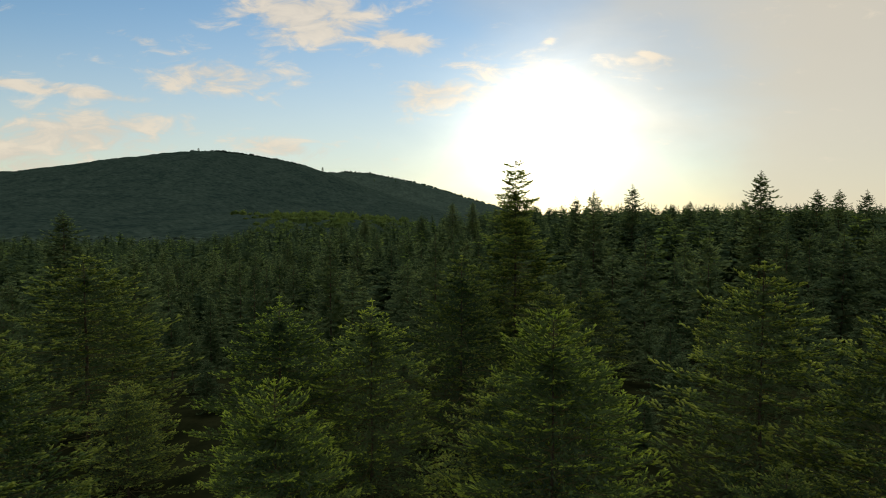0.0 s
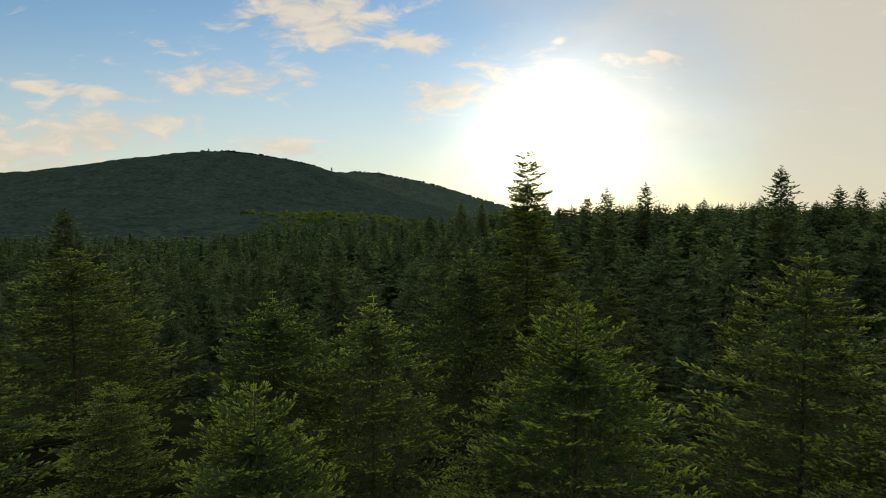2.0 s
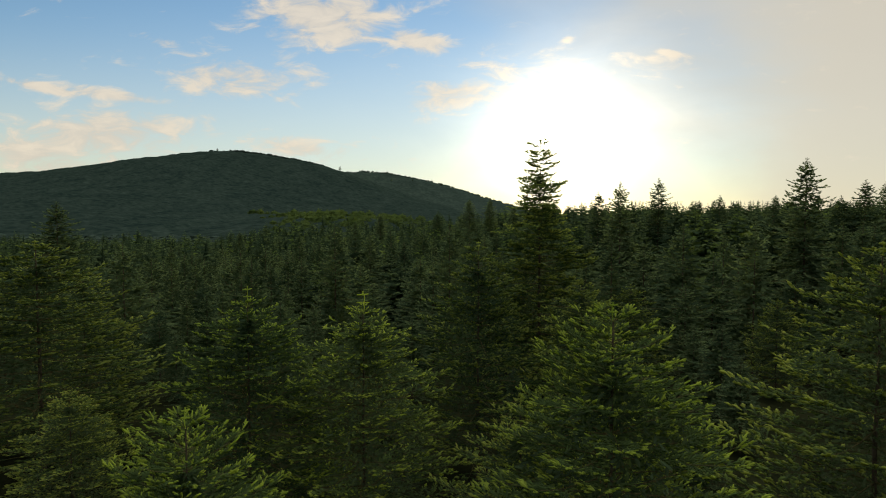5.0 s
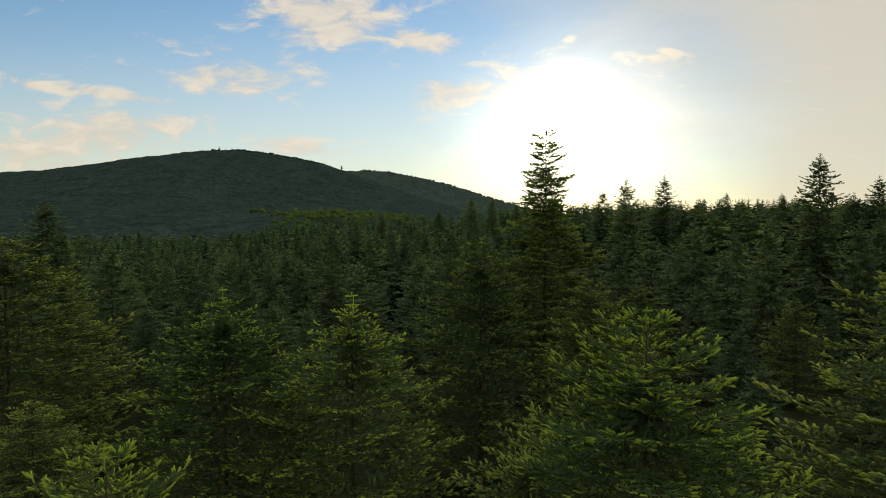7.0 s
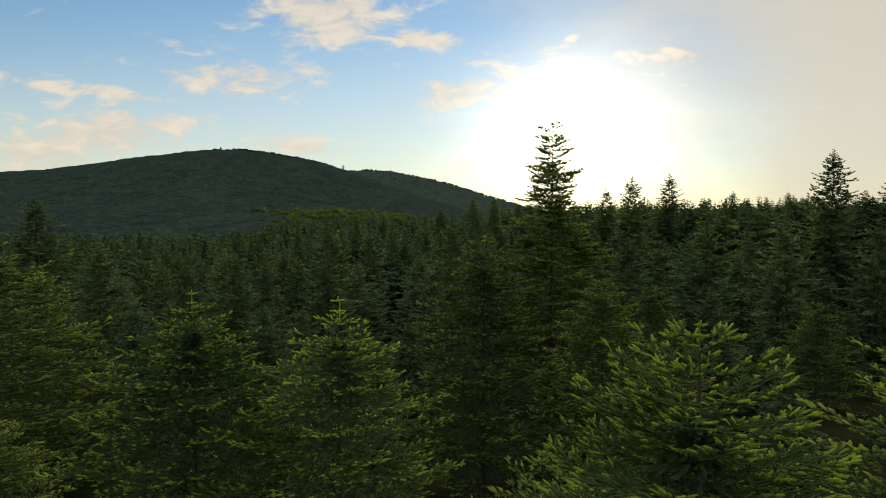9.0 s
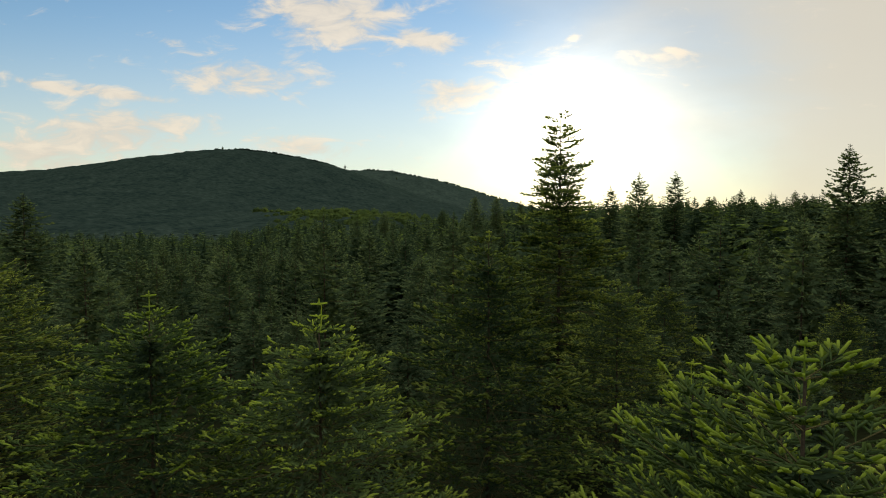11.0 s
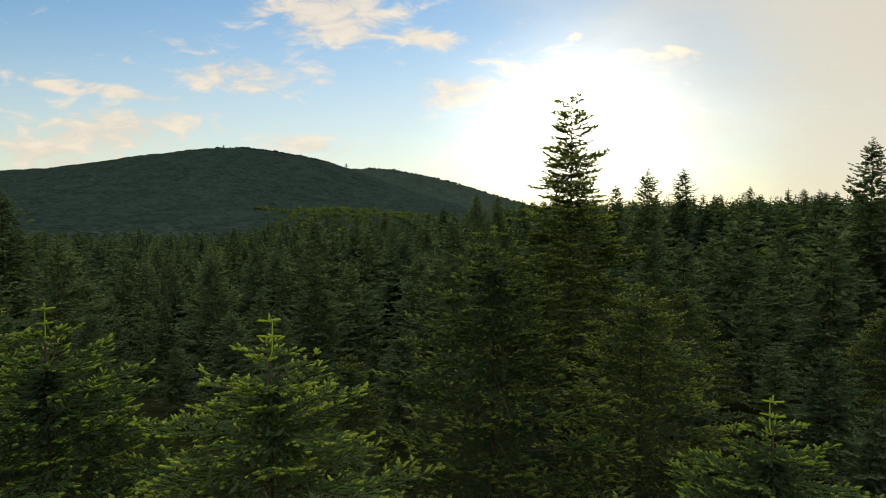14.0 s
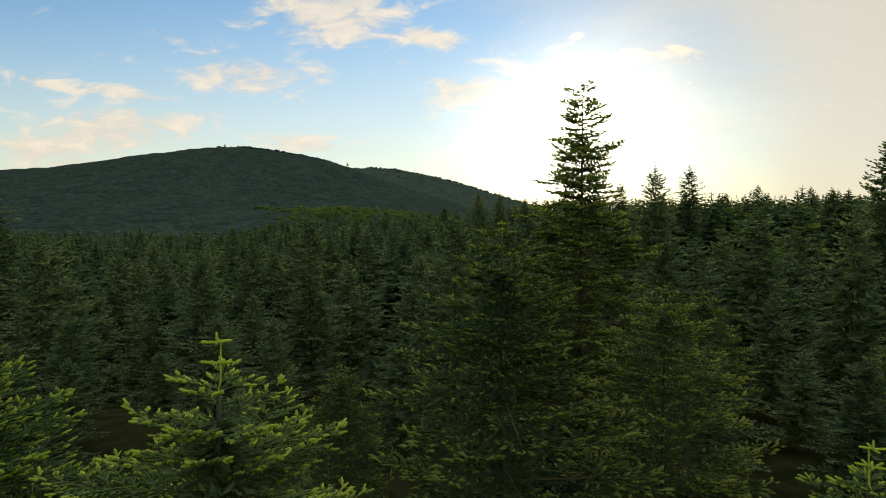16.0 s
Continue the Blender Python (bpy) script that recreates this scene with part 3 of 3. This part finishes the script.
def far_fir(rng, wide, layers, blades, twigs):
    """Triangles of a distant fir of unit height: tiers of branch blades round a core."""
    P, D, L, R = [], [], [], []
    for i in range(layers):
        n = blades if i > 0 else 5
        s = 0.012 + 0.86 * ((i + rng.uniform(0, 1.0, n)) / layers) ** 1.25
        a = rng.uniform(0, 6.28) + np.arange(n) * 6.2832 / n + rng.uniform(-0.35, 0.35, n)
        length = np.maximum(0.02, wide * (1 - np.exp(-s / 0.55)) * np.minimum(1.0, 0.8 + 1.2 * s) * rng.uniform(0.7, 1.2, n))
        way = unit(np.stack([np.cos(a), np.sin(a), rng.uniform(-0.15, 0.2, n) + 0.25 - 0.6 * np.minimum(1.0, 1.3 * s)], 1))
        root = np.stack([0 * s, 0 * s, 1 - s], 1)
        P.append(root), D.append(way), L.append(length), R.append(length * 0.20)
        across = np.stack([-way[:, 1], way[:, 0], 0 * a], 1)
        for sign, at in [(-1, 0.40), (1, 0.48), (-1, 0.72), (1, 0.66)][:twigs]:
            P.append(root + way * (length * at)[:, None])
            D.append(unit(way * 0.75 + across * sign * 0.7 + np.array((0, 0, 1.0)) * rng.uniform(-0.15, 0.15, (n, 1))))
            L.append(length * (0.85 - 0.55 * at) * rng.uniform(0.7, 1.1, n)), R.append(length * 0.13)
    P, D, L, R = (np.concatenate(c) for c in (P, D, L, R))
    v, f, _ = roofs(rng, P, D, np.tile((0.013, 0.021, 1.0), (len(P), 1)), L, R)
    tip = np.array([(math.cos(b) * 0.006, math.sin(b) * 0.006, 0.93) for b in (0, 2.1, 4.2)] + [(0, 0, 1.012)])
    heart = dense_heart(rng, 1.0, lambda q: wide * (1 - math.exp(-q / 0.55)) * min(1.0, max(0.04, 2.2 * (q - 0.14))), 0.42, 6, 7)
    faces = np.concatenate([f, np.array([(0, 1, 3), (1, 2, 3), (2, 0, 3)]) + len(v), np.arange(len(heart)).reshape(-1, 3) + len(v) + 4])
    # the core always takes the darkest needles, inner shade put into colour
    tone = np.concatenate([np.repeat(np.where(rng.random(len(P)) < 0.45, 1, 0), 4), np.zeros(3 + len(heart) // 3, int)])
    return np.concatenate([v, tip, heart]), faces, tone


def far_wood(name, seed, near, far, spacing, layers, blades, twigs, label):
    r = np.random.default_rng(seed)
    kinds = [far_fir(r, 0.30 + 0.03 * i, layers, blades, twigs) for i in range(6)]
    verts, faces, tone, start = [], [], [], 0
    span = far * 0.95
    for j in range(int((far - near) / spacing)):
        for i in range(int(2 * span / spacing)):
            y = near + (j + r.uniform(-0.4, 0.4)) * spacing
            x = -span + (i + r.uniform(-0.4, 0.4)) * spacing
            if abs(x) > 0.85 * y + 15 or r.random() < 0.08:
                continue
            z = ground_z(x, y)
            h = min(11.8 + 0.028 * y - z, max(9.0, r.normal(15.0, 2.6)) + 3.4 * smooth(x, 10, 60))
            t = r.uniform(0, 6.28)
            v, f, end = kinds[r.integers(6)]
            v = v * h
            tone.append(end * r.choice(3, p=(0.2, 0.6, 0.2)))
            faces.append(f + start)
            start += len(v)
            c, s = math.cos(t), math.sin(t)
            verts.append(np.stack([v[:, 0] * c - v[:, 1] * s + x, v[:, 0] * s + v[:, 1] * c + y, v[:, 2] + z], 1))
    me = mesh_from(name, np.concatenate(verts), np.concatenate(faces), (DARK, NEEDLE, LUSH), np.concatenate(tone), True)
    tagged(new(name, me), label, "conifer forest", kind="stuff")


far_wood("conifer_forest", 3, 84, 190, 7.8, 20, 7, 3, "dense dark conifer forest of many narrow spires")
far_wood("far_conifer_forest", 4, 190, 460, 9.5, 13, 6, 0, "distant conifer forest below the wooded hill")


# ---- hill and distance ----
def hill_top(x):
    """Height of the wooded hill's crest along its length."""
    u = np.interp(x, (-2600, -1700, -1240, -1115, -974, -820, -600, -545, -474, -400, -318, -261, -190, -119, -48, 23, 94, 200, 500),
                  (78, 98, 117, 127, 138, 157, 183, 184, 176, 162, 146, 126, 101, 74, 55, 33, 16, 0, -12))
    return float(u)


def hill_z(x, y):
    crest = hill_top(x) - 24
    t = (y - 1500) / 780.0
    fall = math.exp(-(t * 1.5) ** 2) if t < 0 else 1 - 0.4 * min(1, t)
    bumps = 10 * noise.fractal((x * 0.004, y * 0.004, 3.0), 0.8, 2.0, 4)
    mound = 10 * math.exp(-((x + 130) / 120) ** 2 - ((y - 700) / 130) ** 2)
    return mound + 10 - 24 * (1 - smooth(y, 400, 640)) + max(-18, crest * fall - 16 + 16 * fall) + bumps * fall * (1 - math.exp(-((y - 1500) / 150) ** 2))


hx, hy = list(range(-2600, 560, 40)), list(range(400, 2100, 40))
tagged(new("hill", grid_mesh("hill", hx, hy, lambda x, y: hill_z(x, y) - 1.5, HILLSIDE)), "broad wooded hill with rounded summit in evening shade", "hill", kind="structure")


def ridge_z(x, y):
    crest = np.interp(x, (-900, -500, -366, -240, -160, -40, 60, 160, 260, 600), (116, 146, 168, 160, 146, 119, 85, 54, 29, 0))
    t = abs(y - 2000) / 380.0
    return float(crest) * math.exp(-(t * 1.4) ** 2) + 5 * noise.noise((x * 0.01, y * 0.01, 0)) - 6


tagged(new("back_ridge", grid_mesh("back_ridge", list(range(-900, 620, 40)), list(range(1500, 2500, 50)), ridge_z, HILLSIDE)),
       "farther wooded ridge sloping down behind the hill", "ridge", kind="structure")


def clump(r, rad, n):
    """A loose crown: an uneven dome of lobes with leaf sprays scattered over it."""
    rows, ring = 2, 6
    lobes = r.uniform(0.75, 1.2, (rows, ring))
    pts = []
    for i in range(rows):
        t = math.pi / 2 * i / rows
        for j in range(ring):
            a = 6.2832 * (j + 0.5 * (i % 2)) / ring
            pts.append((math.cos(a) * math.cos(t) * lobes[i, j], math.sin(a) * math.cos(t) * lobes[i, j], math.sin(t) * lobes[i, j] * 0.95))
    pts.append((r.uniform(-0.1, 0.1), r.uniform(-0.1, 0.1), r.uniform(0.85, 1.1)))
    tris = []
    for i in range(rows):
        for j in range(ring):
            k = (j + 1) % ring
            p, q = i * ring + j, i * ring + k
            tris += [(p, q, rows * ring)] if i == rows - 1 else [(p, q, q + ring), (p, q + ring, p + ring)]
    d = r.normal(0, 1, (n, 3))
    d[:, 2] = np.abs(d[:, 2]) + 0.05
    d /= np.linalg.norm(d, axis=1, keepdims=True)
    c = d * r.uniform(0.85, 1.12, (n, 1))
    f = np.cross(d, r.normal(0, 1, (n, 3)))
    f /= np.linalg.norm(f, axis=1, keepdims=True)
    g = d * 0.5 + np.cross(f, d)
    s = r.uniform(0.10, 0.22, (n, 1))
    leaves = np.stack([c + f * s, c - f * s * 0.5, c + g * s], 1).reshape(-1, 3)
    more = np.arange(3 * n).reshape(-1, 3) + len(pts)
    return np.concatenate([np.array(pts), leaves]) * rad, np.concatenate([np.array(tris), more])


def broad_wood(name, seed, spots, size, leaves, mat, label, surface, flat=(0.45, 0.8), least=0.6):
    r = np.random.default_rng(seed)
    kinds = [clump(r, 1.0, leaves) for _ in range(8)]
    verts, faces, start = [], [], 0
    for x, y in spots:
        k = size * r.uniform(least, 1.5)
        v, f = kinds[r.integers(8)]
        v = v * k
        faces.append(f + start)
        start += len(v)
        t = r.uniform(0, 6.28)
        c, s = math.cos(t), math.sin(t)
        verts.append(np.stack([v[:, 0] * c - v[:, 1] * s + x, v[:, 0] * s + v[:, 1] * c + y, v[:, 2] * r.uniform(*flat) + surface(x, y)], 1))
    me = mesh_from(name, np.concatenate(verts), np.concatenate(faces), (mat,), None, False)
    tagged(new(name, me), label, "woodland", kind="stuff")


r = np.random.default_rng(8)
spots = []
for y in np.arange(340, 1530, 10.0):
    for x in np.arange(-1.05 * y, 300, 8.5):
        px, py = x + r.uniform(-6, 6), y + r.uniform(-6, 6)
        if py > 620 or px < -0.33 * py:
            spots.append((px, py))
hill_wood = lambda x, y: max(hill_z(x, y), ground_z(x, y)) + 0.3


def canopy_z(x, y):
    """The closed canopy of the wood: soft swells of crowns over the hillside."""
    return hill_wood(x, y) + 1.5 + 3.2 * noise.fractal((x / 17.0, y / 180.0, 5.0), 0.7, 2.0, 3) * min(1.0, (y - 330) / 300)


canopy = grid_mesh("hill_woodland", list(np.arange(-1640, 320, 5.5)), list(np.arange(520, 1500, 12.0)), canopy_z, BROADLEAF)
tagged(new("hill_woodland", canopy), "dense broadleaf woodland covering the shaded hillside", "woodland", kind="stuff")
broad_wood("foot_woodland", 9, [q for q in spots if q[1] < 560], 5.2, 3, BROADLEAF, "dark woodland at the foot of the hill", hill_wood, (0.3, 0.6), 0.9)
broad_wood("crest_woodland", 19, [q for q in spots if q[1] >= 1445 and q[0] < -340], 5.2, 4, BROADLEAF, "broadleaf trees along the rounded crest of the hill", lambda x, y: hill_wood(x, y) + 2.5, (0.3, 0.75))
ridge_canopy = lambda x, y: ridge_z(x, y) + 1.5 + 3.0 * noise.fractal((x / 17.0, y / 150.0, 7.0), 0.7, 2.0, 3)
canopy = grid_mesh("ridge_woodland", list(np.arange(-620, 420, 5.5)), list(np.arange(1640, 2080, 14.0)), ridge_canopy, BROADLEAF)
tagged(new("ridge_woodland", canopy), "woodland along the crest of the farther ridge", "woodland", kind="stuff")
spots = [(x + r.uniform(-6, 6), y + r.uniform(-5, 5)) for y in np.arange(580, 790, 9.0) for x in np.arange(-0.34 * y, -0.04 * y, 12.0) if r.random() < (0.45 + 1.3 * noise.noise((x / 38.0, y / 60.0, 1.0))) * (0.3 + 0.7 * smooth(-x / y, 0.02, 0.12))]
broad_wood("bright_woodland", 12, spots, 5.2, 50, SUNLEAF, "broadleaf trees at the foot of the hill, sunlight put into their yellow-green", lambda x, y: canopy_z(x, y) - 2.0, (0.8, 1.4))
spots = [(x + r.uniform(-4, 4), 2000 + r.uniform(-40, 30)) for x in np.arange(-330, 260, 6.0) for _ in range(3)]
broad_wood("ridge_crest_woodland", 31, spots, 4.2, 6, BROADLEAF, "uneven row of trees along the farther crest", lambda x, y: ridge_z(x, y) + 0.5, (0.7, 1.5), 0.5)
far_hills = lambda x, y: 50 * math.exp(-((y - 3600) / 420) ** 2) * smooth(x, 300, 900) * (0.8 + 0.3 * noise.noise((x * 0.002, 0, 0))) - 15
tagged(new("distant_hills", grid_mesh("distant_hills", list(range(200, 3400, 80)), list(range(2900, 4300, 100)), far_hills, HILLSIDE)),
       "low distant hills on the horizon", "hills", kind="structure")

# lone conifers that stand out along the crest
for x, y, tall in ((-604, 1490, 14), (-1010, 1490, 12), (-1048, 1495, 11), (-300, 1500, 11), (-215, 1880, 9), (-150, 1900, 9), (-60, 1940, 10), (-20, 1950, 8), (60, 1960, 9), (110, 1970, 8)):
    base = max(hill_z(x, y), ridge_z(x, y)) + 2.0
    crest_tree = plant("mid_c", x, y, ground_z(x, y) + tall, "dark lone conifer on the wooded crest", "crest conifers", None, 1.3)
    crest_tree.location.z = base
